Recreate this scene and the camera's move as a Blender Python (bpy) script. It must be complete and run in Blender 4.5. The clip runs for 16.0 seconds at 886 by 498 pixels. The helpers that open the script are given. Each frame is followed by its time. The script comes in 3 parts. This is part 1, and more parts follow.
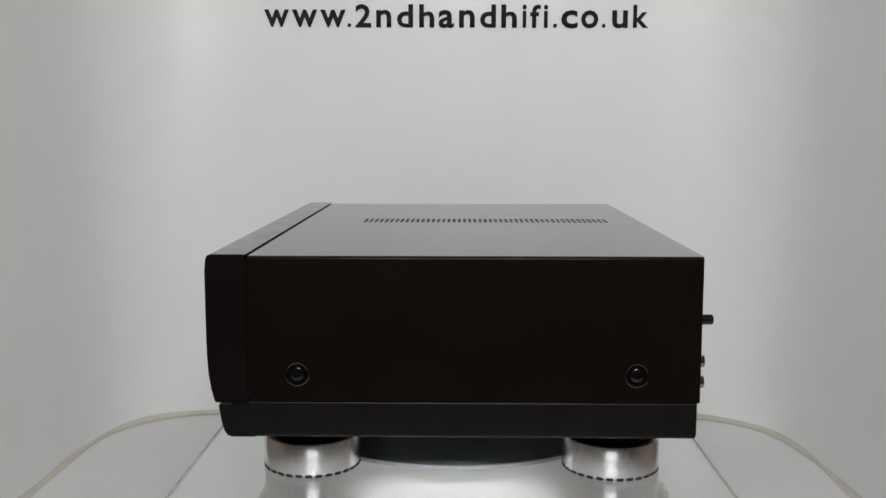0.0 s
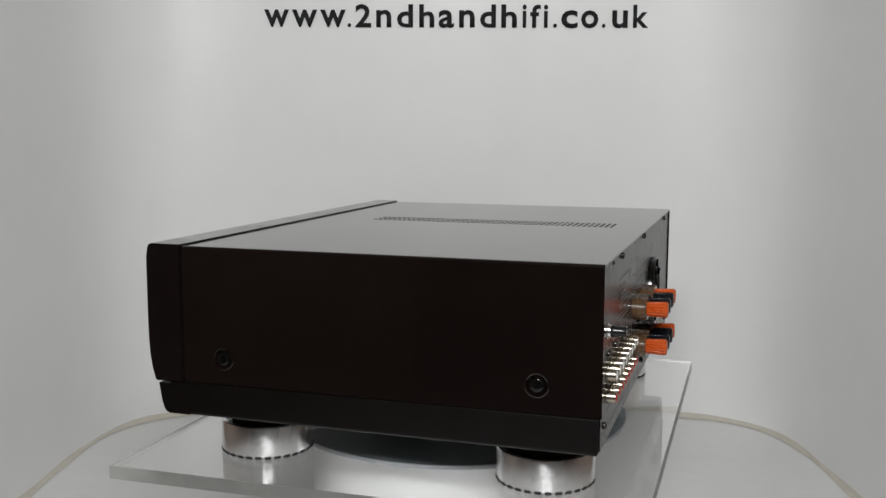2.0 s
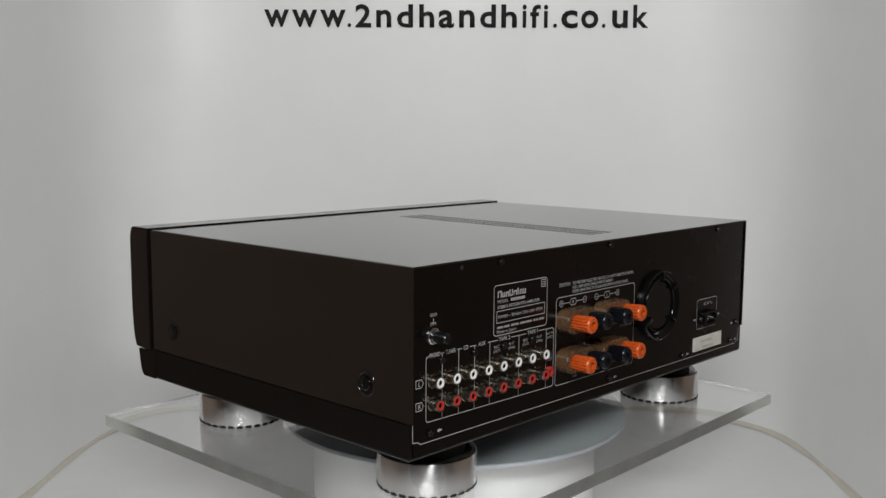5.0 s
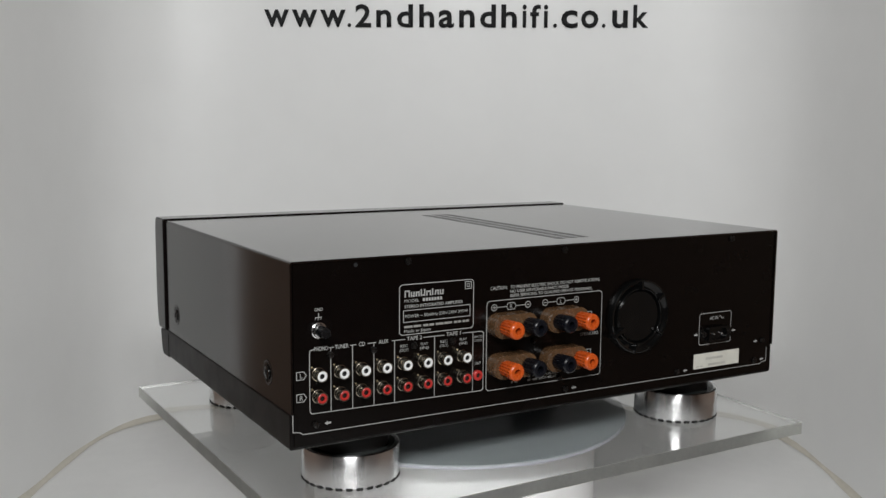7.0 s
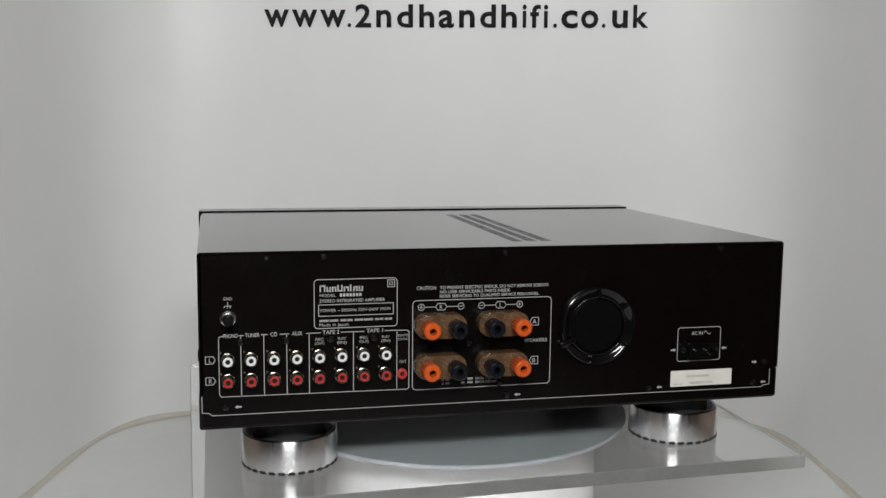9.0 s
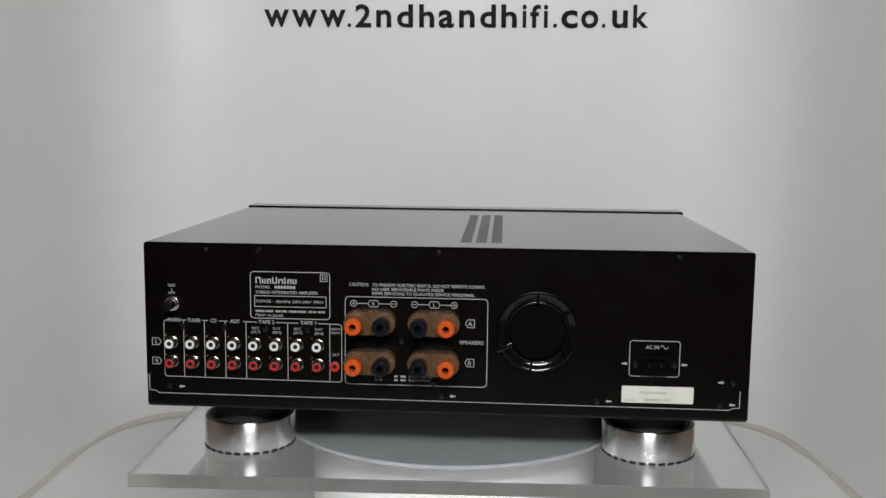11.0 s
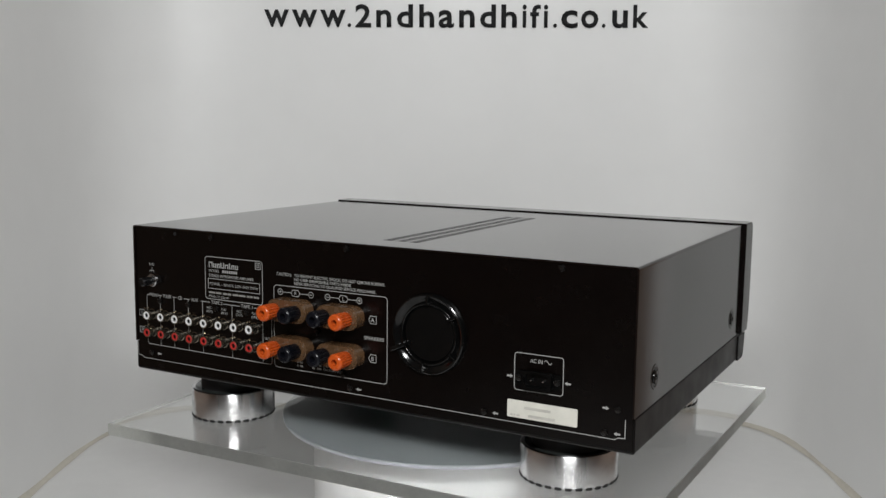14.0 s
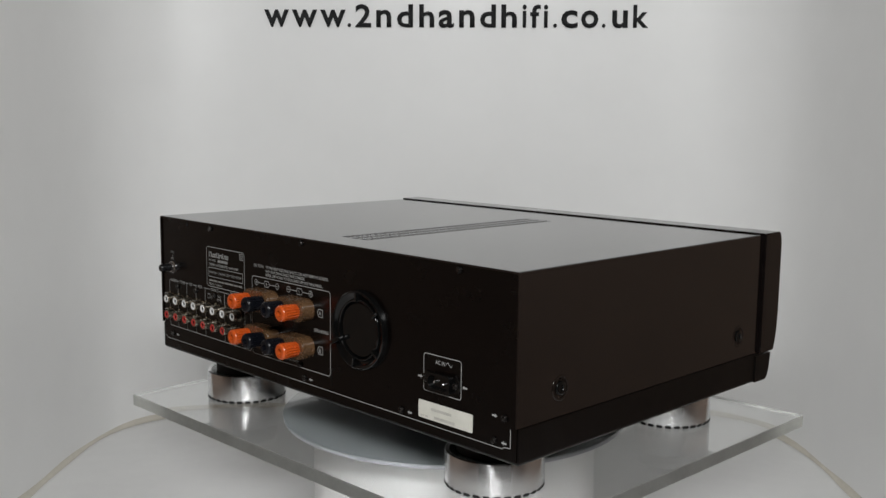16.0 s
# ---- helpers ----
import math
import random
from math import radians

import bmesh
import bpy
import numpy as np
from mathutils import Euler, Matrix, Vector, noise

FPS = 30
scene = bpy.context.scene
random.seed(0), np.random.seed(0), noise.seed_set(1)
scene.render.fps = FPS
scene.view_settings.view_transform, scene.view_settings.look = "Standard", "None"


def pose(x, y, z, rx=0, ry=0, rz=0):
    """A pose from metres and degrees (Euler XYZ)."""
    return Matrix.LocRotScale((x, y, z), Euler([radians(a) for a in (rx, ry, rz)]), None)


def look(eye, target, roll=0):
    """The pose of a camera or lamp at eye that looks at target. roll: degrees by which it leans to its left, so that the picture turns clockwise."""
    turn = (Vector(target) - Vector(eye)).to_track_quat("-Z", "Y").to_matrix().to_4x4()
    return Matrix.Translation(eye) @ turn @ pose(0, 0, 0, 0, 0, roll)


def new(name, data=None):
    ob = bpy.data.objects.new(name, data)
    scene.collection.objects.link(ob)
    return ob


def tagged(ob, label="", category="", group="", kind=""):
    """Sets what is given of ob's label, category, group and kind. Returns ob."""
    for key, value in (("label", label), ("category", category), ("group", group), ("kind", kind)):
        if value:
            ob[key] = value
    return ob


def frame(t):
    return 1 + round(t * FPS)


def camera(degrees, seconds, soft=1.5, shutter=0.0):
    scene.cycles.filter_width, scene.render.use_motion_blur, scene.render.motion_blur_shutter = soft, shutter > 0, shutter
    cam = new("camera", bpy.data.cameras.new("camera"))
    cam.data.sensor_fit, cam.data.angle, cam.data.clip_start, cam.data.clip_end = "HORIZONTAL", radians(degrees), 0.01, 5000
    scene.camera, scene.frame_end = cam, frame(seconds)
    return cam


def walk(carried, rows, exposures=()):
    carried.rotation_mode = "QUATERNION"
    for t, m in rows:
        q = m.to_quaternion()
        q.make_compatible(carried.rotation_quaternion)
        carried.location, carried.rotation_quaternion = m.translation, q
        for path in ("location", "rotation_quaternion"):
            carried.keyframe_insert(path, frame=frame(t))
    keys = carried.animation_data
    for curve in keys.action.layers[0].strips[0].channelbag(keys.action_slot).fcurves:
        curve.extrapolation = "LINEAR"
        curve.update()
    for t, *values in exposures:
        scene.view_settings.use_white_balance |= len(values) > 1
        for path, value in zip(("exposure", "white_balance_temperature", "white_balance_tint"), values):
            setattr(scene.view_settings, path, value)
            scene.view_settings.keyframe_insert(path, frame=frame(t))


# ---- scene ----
# ---- camera: it stands still before the display booth ----
cam = camera(48.35, 16.0, soft=1.5)
EYE = Vector((0.0, -0.8471, 0.2385))
AIM = EYE + Vector((-0.01227, 0.99124, -0.13147))
walk(cam, [(0.0, look(EYE, AIM, 0.226)), (16.0, look(EYE, AIM, 0.226))])

# ---- light ----
scene.view_settings.exposure = 0.0
world = bpy.data.worlds.new("world")
scene.world = world
world.use_nodes = True
world.node_tree.nodes["Background"].inputs[0].default_value = (0.9, 0.95, 1.0, 1)
world.node_tree.nodes["Background"].inputs[1].default_value = 0.05


def area_lamp(name, m, sx, sy, watts, colour):
    data = bpy.data.lights.new(name, "AREA")
    data.shape, data.size, data.size_y, data.energy, data.color = "RECTANGLE", sx, sy, watts, colour
    ob = new(name, data)
    ob.matrix_world = m
    return ob


# light from front and above; its source is unseen
LAMP_POSE = look((0.02, -1.10, 0.68), (0.0, 0.45, 0.22))
area_lamp("front_light", LAMP_POSE @ pose(0, 0, -0.006), 0.46, 0.12, 13.2, (0.968, 0.98, 0.978))


# ---- materials ----
def material(name, base, rough=0.5, metal=0.0, vary=0.06, scale=30.0, bump=0.0, bump_scale=400.0, rough_vary=0.05,
             transmission=0.0, ior=1.45, coat=0.0, aniso=0.0, emit=None, specular=0.5, spots=0.0):
    mat = bpy.data.materials.new(name)
    mat.use_nodes = True
    nt = mat.node_tree
    bsdf = nt.nodes["Principled BSDF"]
    coord = nt.nodes.new("ShaderNodeTexCoord")

    def noise_node(sc, detail=4.0):
        n = nt.nodes.new("ShaderNodeTexNoise")
        n.inputs["Scale"].default_value = sc
        n.inputs["Detail"].default_value = detail
        nt.links.new(coord.outputs["Object"], n.inputs["Vector"])
        return n

    def ranged(src, lo, hi):
        r = nt.nodes.new("ShaderNodeMapRange")
        r.inputs["From Min"].default_value, r.inputs["From Max"].default_value = 0.3, 0.7
        r.inputs["To Min"].default_value, r.inputs["To Max"].default_value = lo, hi
        nt.links.new(src, r.inputs["Value"])
        return r.outputs["Result"]

    bsdf.inputs["Base Color"].default_value = (*base, 1)
    bsdf.inputs["Roughness"].default_value = rough
    bsdf.inputs["Metallic"].default_value = metal
    bsdf.inputs["IOR"].default_value = ior
    bsdf.inputs["Transmission Weight"].default_value = transmission
    bsdf.inputs["Coat Weight"].default_value = coat
    bsdf.inputs["Specular IOR Level"].default_value = specular
    if vary:
        big, small = noise_node(scale), noise_node(scale * 9)
        add = nt.nodes.new("ShaderNodeMath")
        add.operation = "MULTIPLY"
        nt.links.new(ranged(big.outputs["Fac"], 1 - vary, 1 + vary), add.inputs[0])
        nt.links.new(ranged(small.outputs["Fac"], 1 - vary * 0.5, 1 + vary * 0.5), add.inputs[1])
        mix = nt.nodes.new("ShaderNodeVectorMath")
        mix.operation = "SCALE"
        mix.inputs[0].default_value = base
        nt.links.new(add.outputs[0], mix.inputs["Scale"])
        nt.links.new(mix.outputs[0], bsdf.inputs["Base Color"])
    if rough_vary:
        rn = noise_node(scale * 2.3)
        nt.links.new(ranged(rn.outputs["Fac"], max(0.0, rough - rough_vary), min(1.0, rough + rough_vary)), bsdf.inputs["Roughness"])
    if bump:
        b = nt.nodes.new("ShaderNodeBump")
        b.inputs["Strength"].default_value = bump
        b.inputs["Distance"].default_value = 0.00002
        nt.links.new(noise_node(bump_scale, 2.0).outputs["Fac"], b.inputs["Height"])
        nt.links.new(b.outputs[0], bsdf.inputs["Normal"])
    if aniso:
        tan = nt.nodes.new("ShaderNodeTangent")
        tan.direction_type, tan.axis = "RADIAL", "Z"
        bsdf.inputs["Anisotropic"].default_value = aniso
        bsdf.inputs["Anisotropic Rotation"].default_value = 0.25
        nt.links.new(tan.outputs[0], bsdf.inputs["Tangent"])
    if emit:
        bsdf.inputs["Emission Color"].default_value = (*emit[:3], 1)
        bsdf.inputs["Emission Strength"].default_value = emit[3]
    return mat


WALL = material("white_wall_paint", (0.80, 0.80, 0.795), 0.42, vary=0.02, scale=2.2, bump=0.05, bump_scale=60, rough_vary=0.08)
FLOORW = material("white_board", (0.72, 0.72, 0.715), 0.38, vary=0.03, scale=5, bump=0.04, bump_scale=90)
CREAM = material("aged_sealant", (0.56, 0.53, 0.465), 0.6, vary=0.06, scale=14, bump=0.2, bump_scale=120)
CEIL = material("white_ceiling_board", (0.78, 0.78, 0.77), 0.6, vary=0.03, scale=4)
ROOM = material("beige_unseen_room", (0.66, 0.53, 0.44), 0.8, vary=0.1, scale=3)
DIM = material("dark_brown_unseen_wall", (0.13, 0.085, 0.065), 0.7, vary=0.15, scale=3)
CARPET = material("brown_unseen_carpet", (0.26, 0.20, 0.16), 0.9, vary=0.2, scale=20)
GLOW = material("lamp_diffuser", (0.8, 0.8, 0.8), 0.5, vary=0, rough_vary=0, emit=(1.0, 0.985, 0.96, 4.0))
LAMPBODY = material("lamp_housing_paint", (0.7, 0.7, 0.7), 0.4)
INK = material("black_vinyl_letters", (0.005, 0.005, 0.006), 0.7, vary=0.1, scale=40)
COVER = material("black_brown_satin_paint", (0.0052, 0.0034, 0.0030), 0.11, vary=0.10, scale=18, bump=0.08, bump_scale=2600, rough_vary=0.01, ior=1.75)
FRONT = material("black_brushed_front", (0.0050, 0.0036, 0.0034), 0.15, vary=0.1, scale=25, bump=0.03, bump_scale=1500, ior=1.52)
PANEL = material("black_rear_panel_paint", (0.0020, 0.0012, 0.0010), 0.26, vary=0.12, scale=22, bump=0.03, bump_scale=2000, specular=0.32, rough_vary=0.02)
BASE = material("black_base_pan_paint", (0.0030, 0.0022, 0.0020), 0.36, vary=0.12, scale=22, bump=0.03, bump_scale=2000, specular=0.26)
# near-black that stands for the shade inside slots, bores and knob holes
INSIDE = material("inner_shade_black", (0.006, 0.006, 0.006), 0.8, vary=0.2)
PRINT = material("white_screen_print", (0.32, 0.32, 0.31), 0.55, vary=0.12, scale=160)
ALU = material("turned_aluminium", (0.78, 0.78, 0.785), 0.25, metal=1.0, vary=0.02, scale=30, aniso=0.975, rough_vary=0)
ALUTOP = material("smoked_foot_top", (0.09, 0.10, 0.095), 0.2, metal=0.6, vary=0.15, scale=90)
RUBBER = material("black_rubber", (0.012, 0.012, 0.012), 0.7, vary=0.1)
BLACKP = material("black_plastic", (0.005, 0.005, 0.0055), 0.28, vary=0.1, scale=90)
FANP = material("glossy_black_duct", (0.003, 0.003, 0.003), 0.14, specular=0.42, vary=0.1, scale=90)
NICKEL = material("nickel_plate", (0.34, 0.305, 0.25), 0.24, metal=1.0, vary=0.08, scale=200)
GOLD = material("thin_gold_plate", (0.55, 0.47, 0.34), 0.25, metal=1.0, vary=0.06, scale=200)
WHITEP = material("white_insulator", (0.70, 0.70, 0.69), 0.4, vary=0.04, scale=200)
REDP = material("red_insulator", (0.40, 0.026, 0.022), 0.36, vary=0.08, scale=200)
ORANGE = material("orange_red_knob_plastic", (0.48, 0.074, 0.011), 0.28, vary=0.08, scale=150)
BLUEBLK = material("blue_black_knob_plastic", (0.004, 0.0045, 0.007), 0.3, specular=0.35, vary=0.1, scale=150)
AMBER = material("smoky_amber_plastic", (0.115, 0.062, 0.030), 0.26, vary=0.2, scale=90, transmission=0.25, ior=1.49, coat=0.3)
STICKER = material("cream_paper_sticker", (0.62, 0.61, 0.55), 0.6, vary=0.05, scale=120)
GREYINK = material("faded_grey_ink", (0.24, 0.235, 0.22), 0.6, vary=0.1, scale=200)
PALEINK = material("pale_sticker_ink", (0.47, 0.46, 0.42), 0.6, vary=0.15, scale=200)
BOLT = material("black_steel_bolt", (0.045, 0.042, 0.040), 0.28, metal=0.9, vary=0.1, scale=200)
PINS = material("bright_steel", (0.75, 0.75, 0.75), 0.2, metal=1.0, vary=0.05, scale=200)
ACRYL = material("clear_acrylic", (0.965, 0.975, 0.97), 0.015, vary=0, transmission=1.0, ior=1.49, rough_vary=0.012, scale=12)
ACEDGE = material("sawn_acrylic_edge", (0.74, 0.75, 0.71), 0.38, vary=0.10, scale=40, transmission=0.78, ior=1.49)
# grey holds part of the amplifier's shadow on a paler platter
PLATTER = material("shade_grey_top", (0.20, 0.217, 0.225), 0.32, vary=0.025, scale=14, rough_vary=0.01)
RIM = material("pale_grey_disc", (0.33, 0.33, 0.36), 0.35, vary=0.04, scale=10)
DRUM = material("white_drum", (0.72, 0.72, 0.715), 0.4, vary=0.03, scale=8)


# ---- mesh helpers ----
def mesh_of(name, bm, mats, smooth=True):
    data = bpy.data.meshes.new(name)
    bmesh.ops.recalc_face_normals(bm, faces=bm.faces)
    bm.to_mesh(data)
    bm.free()
    for m in mats if isinstance(mats, (list, tuple)) else [mats]:
        data.materials.append(m)
    if smooth:
        data.shade_smooth()
        data.set_sharp_from_angle(angle=radians(32))
    return data


def part(name, bm, mat, parent=None, label="", m=None, flat=False, weighted=False):
    ob = new(name, mesh_of(name, bm, mat, not flat) if isinstance(bm, bmesh.types.BMesh) else bm)
    if weighted:
        mod = ob.modifiers.new("even_normals", "WEIGHTED_NORMAL")
        mod.keep_sharp = True
    if parent:
        ob.parent = parent
    if m is not None:
        ob.matrix_basis = m
    if label:
        tagged(ob, label)
    return ob


def empty(name):
    ob = new(name)
    ob.empty_display_size = 0.05
    return ob


def box(bm, x0, x1, y0, y1, z0, z1, bevel=0.0, seg=2):
    vs = [bm.verts.new((x, y, z)) for x in (x0, x1) for y in (y0, y1) for z in (z0, z1)]
    fs = [bm.faces.new([vs[i] for i in f]) for f in ((0, 1, 3, 2), (4, 6, 7, 5), (0, 4, 5, 1), (2, 3, 7, 6), (0, 2, 6, 4), (1, 5, 7, 3))]
    if bevel:
        es = list({e for f in fs for e in f.edges})
        bmesh.ops.bevel(bm, geom=es, offset=bevel, segments=seg, affect="EDGES", profile=0.5)
    return bm


def lathe(bm, rz, n=32, axis="z", at=(0, 0, 0), cap=True):
    """A turned body: rz is a list of (radius, height along the axis)."""
    rings = []
    for r, h in rz:
        ring = []
        for i in range(n):
            a = 2 * math.pi * i / n
            u, v = r * math.cos(a), r * math.sin(a)
            p = (u, v, h) if axis == "z" else (u, -h, v) if axis == "-y" else (h, u, v)
            ring.append(bm.verts.new(Vector(p) + Vector(at)))
        rings.append(ring)
    for a, b in zip(rings, rings[1:]):
        for i in range(n):
            bm.faces.new((a[i], a[(i + 1) % n], b[(i + 1) % n], b[i]))
    if cap:
        for ring in (rings[0], rings[-1]):
            bm.faces.new(ring)
    return bm


def prism(bm, pts, lo, hi, axis="y"):
    """A polygon pulled along an axis: pts are (x, z) for y, (y, z) for x, (x, y) for z."""
    def place(p, h):
        return {"y": (p[0], h, p[1]), "x": (h, p[0], p[1]), "z": (p[0], p[1], h)}[axis]
    a = [bm.verts.new(place(p, lo)) for p in pts]
    b = [bm.verts.new(place(p, hi)) for p in pts]
    n = len(pts)
    for i in range(n):
        bm.faces.new((a[i], a[(i + 1) % n], b[(i + 1) % n], b[i]))
    bm.faces.new(a), bm.faces.new(b)
    return bm


def rounded(x0, x1, z0, z1, r, n=5):
    pts = []
    for cx, cz, a0 in ((x1 - r, z1 - r, 0), (x0 + r, z1 - r, 90), (x0 + r, z0 + r, 180), (x1 - r, z0 + r, 270)):
        pts += [(cx + r * math.cos(radians(a0 + 90 * i / n)), cz + r * math.sin(radians(a0 + 90 * i / n))) for i in range(n + 1)]
    return pts


def ribbon(bm, pts, w, y, closed=False, t=0.0003):
    """A printed line of width w on the rear panel through pts (x, z), standing t proud of y."""
    pts = [Vector(p) for p in pts]
    n = len(pts)
    left, right = [], []
    for i, p in enumerate(pts):
        a = pts[i - 1] if i or closed else p
        b = pts[(i + 1) % n] if i < n - 1 or closed else p
        d0 = (p - a).normalized() if (p - a).length > 1e-9 else (b - p).normalized()
        d1 = (b - p).normalized() if (b - p).length > 1e-9 else d0
        d = (d0 + d1).normalized()
        nrm = Vector((-d.y, d.x)) * (w / 2 / max(0.4, d.dot(d1)))
        left.append(p + nrm), right.append(p - nrm)
    lv = [bm.verts.new((p.x, y - t, p.y)) for p in left]
    rv = [bm.verts.new((p.x, y - t, p.y)) for p in right]
    for i in range(n if closed else n - 1):
        j = (i + 1) % n
        bm.faces.new((lv[i], lv[j], rv[j], rv[i]))
    return bm


def letters(name, body, x, z, height, width, mat, parent, y, align="CENTER", weight=0.0, thick=0.0):
    """Lettering on a face that looks to -y: x by align, z of the baseline, height of the capitals."""
    cu = bpy.data.curves.new(name, "FONT")
    cu.body, cu.align_x, cu.size, cu.offset, cu.extrude = body, "CENTER", 1.0, weight, 0.0
    cu.resolution_u = 3
    tmp = new(name, cu)
    bpy.context.view_layer.update()
    data = bpy.data.meshes.new_from_object(tmp.evaluated_get(bpy.context.evaluated_depsgraph_get()))
    bpy.data.objects.remove(tmp)
    co = np.empty(len(data.vertices) * 3)
    data.vertices.foreach_get("co", co)
    co = co.reshape(-1, 3)
    x0, x1 = co[:, 0].min(), co[:, 0].max()
    k = height / 0.73
    kx = width / (x1 - x0) if width else k
    shift = {"CENTER": (x0 + x1) / 2, "LEFT": x0, "RIGHT": x1}[align]
    out = np.stack([x + (co[:, 0] - shift) * kx, np.full(len(co), y), z + co[:, 1] * k], 1)
    data.vertices.foreach_set("co", out.ravel())
    data.materials.clear()
    data.materials.append(mat)
    if thick:
        bm = bmesh.new()
        bm.from_mesh(data)
        got = bmesh.ops.extrude_face_region(bm, geom=bm.faces[:])
        bmesh.ops.translate(bm, vec=(0, -thick, 0), verts=[v for v in got["geom"] if isinstance(v, bmesh.types.BMVert)])
        bmesh.ops.recalc_face_normals(bm, faces=bm.faces)
        bm.to_mesh(data)
        bm.free()
    data.update()
    ob = new(name, data)
    if parent:
        ob.parent = parent
    return ob


def glyph(name, char, x0, x1, z0, z1, mat, parent, y, weight=0.020, thick=0.0006):
    """One cut letter that fills the box x0..x1, z0..z1 on a face that looks to -y."""
    ob = letters(name, char, 0.0, 0.0, 1.0, None, mat, parent, y, weight=weight, thick=thick)
    co = np.empty(len(ob.data.vertices) * 3)
    ob.data.vertices.foreach_get("co", co)
    co = co.reshape(-1, 3)
    for axis, lo, hi in ((0, x0, x1), (2, z0, z1)):
        a, b = co[:, axis].min(), co[:, axis].max()
        co[:, axis] = lo + (co[:, axis] - a) * (hi - lo) / (b - a)
    ob.data.vertices.foreach_set("co", co.ravel())
    ob.data.update()
    return ob


# ---- the booth: white walls with rounded corners, open towards the camera ----
XL, XR, YB, YF, ZF, ZC = -0.474, 0.449, 0.5225, 0.13, -0.18, 1.0


def plan(grow, n=72, yf=YF):
    """The booth's line on the floor, from its open end round the back, grown outwards: straight sides that bend ever tighter into the corners."""
    cx, cy = (XL + XR) / 2, 0.10
    a, b = (XR - XL) / 2 + grow, YB - cy + grow
    pts = [(cx - a, yf)]
    for i in range(n + 1):
        c, s = math.cos(math.pi * (1 - i / n)), math.sin(math.pi * (1 - i / n))
        if s * (YB - cy) < yf - cy + 0.002:
            continue
        r = (abs(c / a) ** 6 + abs(s / b) ** 6) ** (-1 / 6)
        pts.append((cx + r * c, cy + r * s))
    return pts + [(cx + a, yf)]


def sheet_wall(inner, outer, z0, z1):
    bm = bmesh.new()
    rows = [[bm.verts.new((*p, z)) for p in line] for line, z in ((inner, z0), (inner, z1), (outer, z1), (outer, z0))]
    for a, b in zip(rows, rows[1:] + rows[:1]):
        for i in range(len(inner) - 1):
            bm.faces.new((a[i], a[i + 1], b[i + 1], b[i]))
    bm.faces.new([r[0] for r in rows]), bm.faces.new([r[-1] for r in rows])
    return bm


tagged(part("wall_booth", sheet_wall(plan(0), plan(0.018), ZF - 0.02, ZC), WALL),
       "white painted curved wall of the display booth", "wall", kind="structure")
bm = bmesh.new()
# unseen front of the floor, drawn out so the feet reflect white
front_arc = [(0.60 * math.sin(radians(a)), -0.80 + 0.28 * (1 - math.cos(radians(a)))) for a in range(48, -49, -6)]
prism(bm, plan(0.004, 72, -0.48) + front_arc, ZF - 0.02, ZF, "z")
tagged(part("floor", bm, FLOORW), "white glossy board floor of the display booth", "floor", kind="structure")
# unseen ceiling, added white to bounce light into the booth
bm = bmesh.new()
prism(bm, plan(0.018), ZC + 0.002, ZC + 0.02, "z")
tagged(part("ceiling", bm, CEIL), "unseen white board ceiling added over the display booth", "ceiling", kind="structure")

# aged sealant bead along the foot of the wall
bm = bmesh.new()
line = plan(0.0004)
rings = []
for k, p in enumerate(line):
    q = plan(-0.02)[k]
    inward = (Vector(q) - Vector(p)).normalized()
    w = 0.0062 + 0.0010 * math.sin(k * 0.9) + 0.0010 * math.sin(k * 0.37 + 1)
    rings.append([bm.verts.new((*(Vector(p) + inward * a), ZF + b)) for a, b in ((0, w * 1.1), (w * 0.28, w * 0.42), (w * 0.6, w * 0.16), (w, 0.0006), (0, 0.0004))])
for a, b in zip(rings, rings[1:]):
    for i in range(5):
        bm.faces.new((a[i], a[(i + 1) % 5], b[(i + 1) % 5], b[i]))
tagged(part("trim", bm, CREAM), "yellowed sealant bead along the booth floor's edge", "trim", kind="structure")

# unseen dim room added round the booth and the camera; its tones shape reflections
for name, mat, b, label in (
        ("wall_west", ROOM, (-1.85, -1.8, -2.6, 1.4, -0.95, 1.9), "unseen beige side wall added for the amplifier to reflect"),
        ("wall_east", ROOM, (1.8, 1.85, -2.6, 1.4, -0.95, 1.9), "unseen beige side wall added for the amplifier to reflect"),
        ("wall_south", DIM, (-1.85, 1.85, -2.65, -2.6, -0.95, 1.9), "unseen dark brown wall added so the rear panel reflects dark"),
        ("wall_north", ROOM, (-1.85, 1.85, 1.4, 1.45, -0.95, 1.9), "unseen beige wall added behind the booth to close the room")):
    tagged(part(name, box(bmesh.new(), *b), mat), label, "wall", kind="structure")
bm = bmesh.new()
box(bm, -1.85, 1.85, -2.65, 1.45, -1.0, -0.952)
tagged(part("floor_room", bm, CARPET), "unseen brown carpet added to the dim room for the feet to reflect", "floor", kind="structure")
bm = bmesh.new()
box(bm, -1.85, 1.85, -2.65, 1.45, 1.902, 1.95)
tagged(part("ceiling_room", bm, ROOM), "unseen beige ceiling added to close the dim room", "ceiling", kind="structure")
# unseen table, its front edge set by what the feet should reflect
bm = bmesh.new()
box(bm, XL - 0.02, XR + 0.02, -0.60, YB + 0.02, -0.95, ZF - 0.022, 0.004)
tagged(part("booth_table", bm, CEIL), "unseen white table added under the display booth", "table")

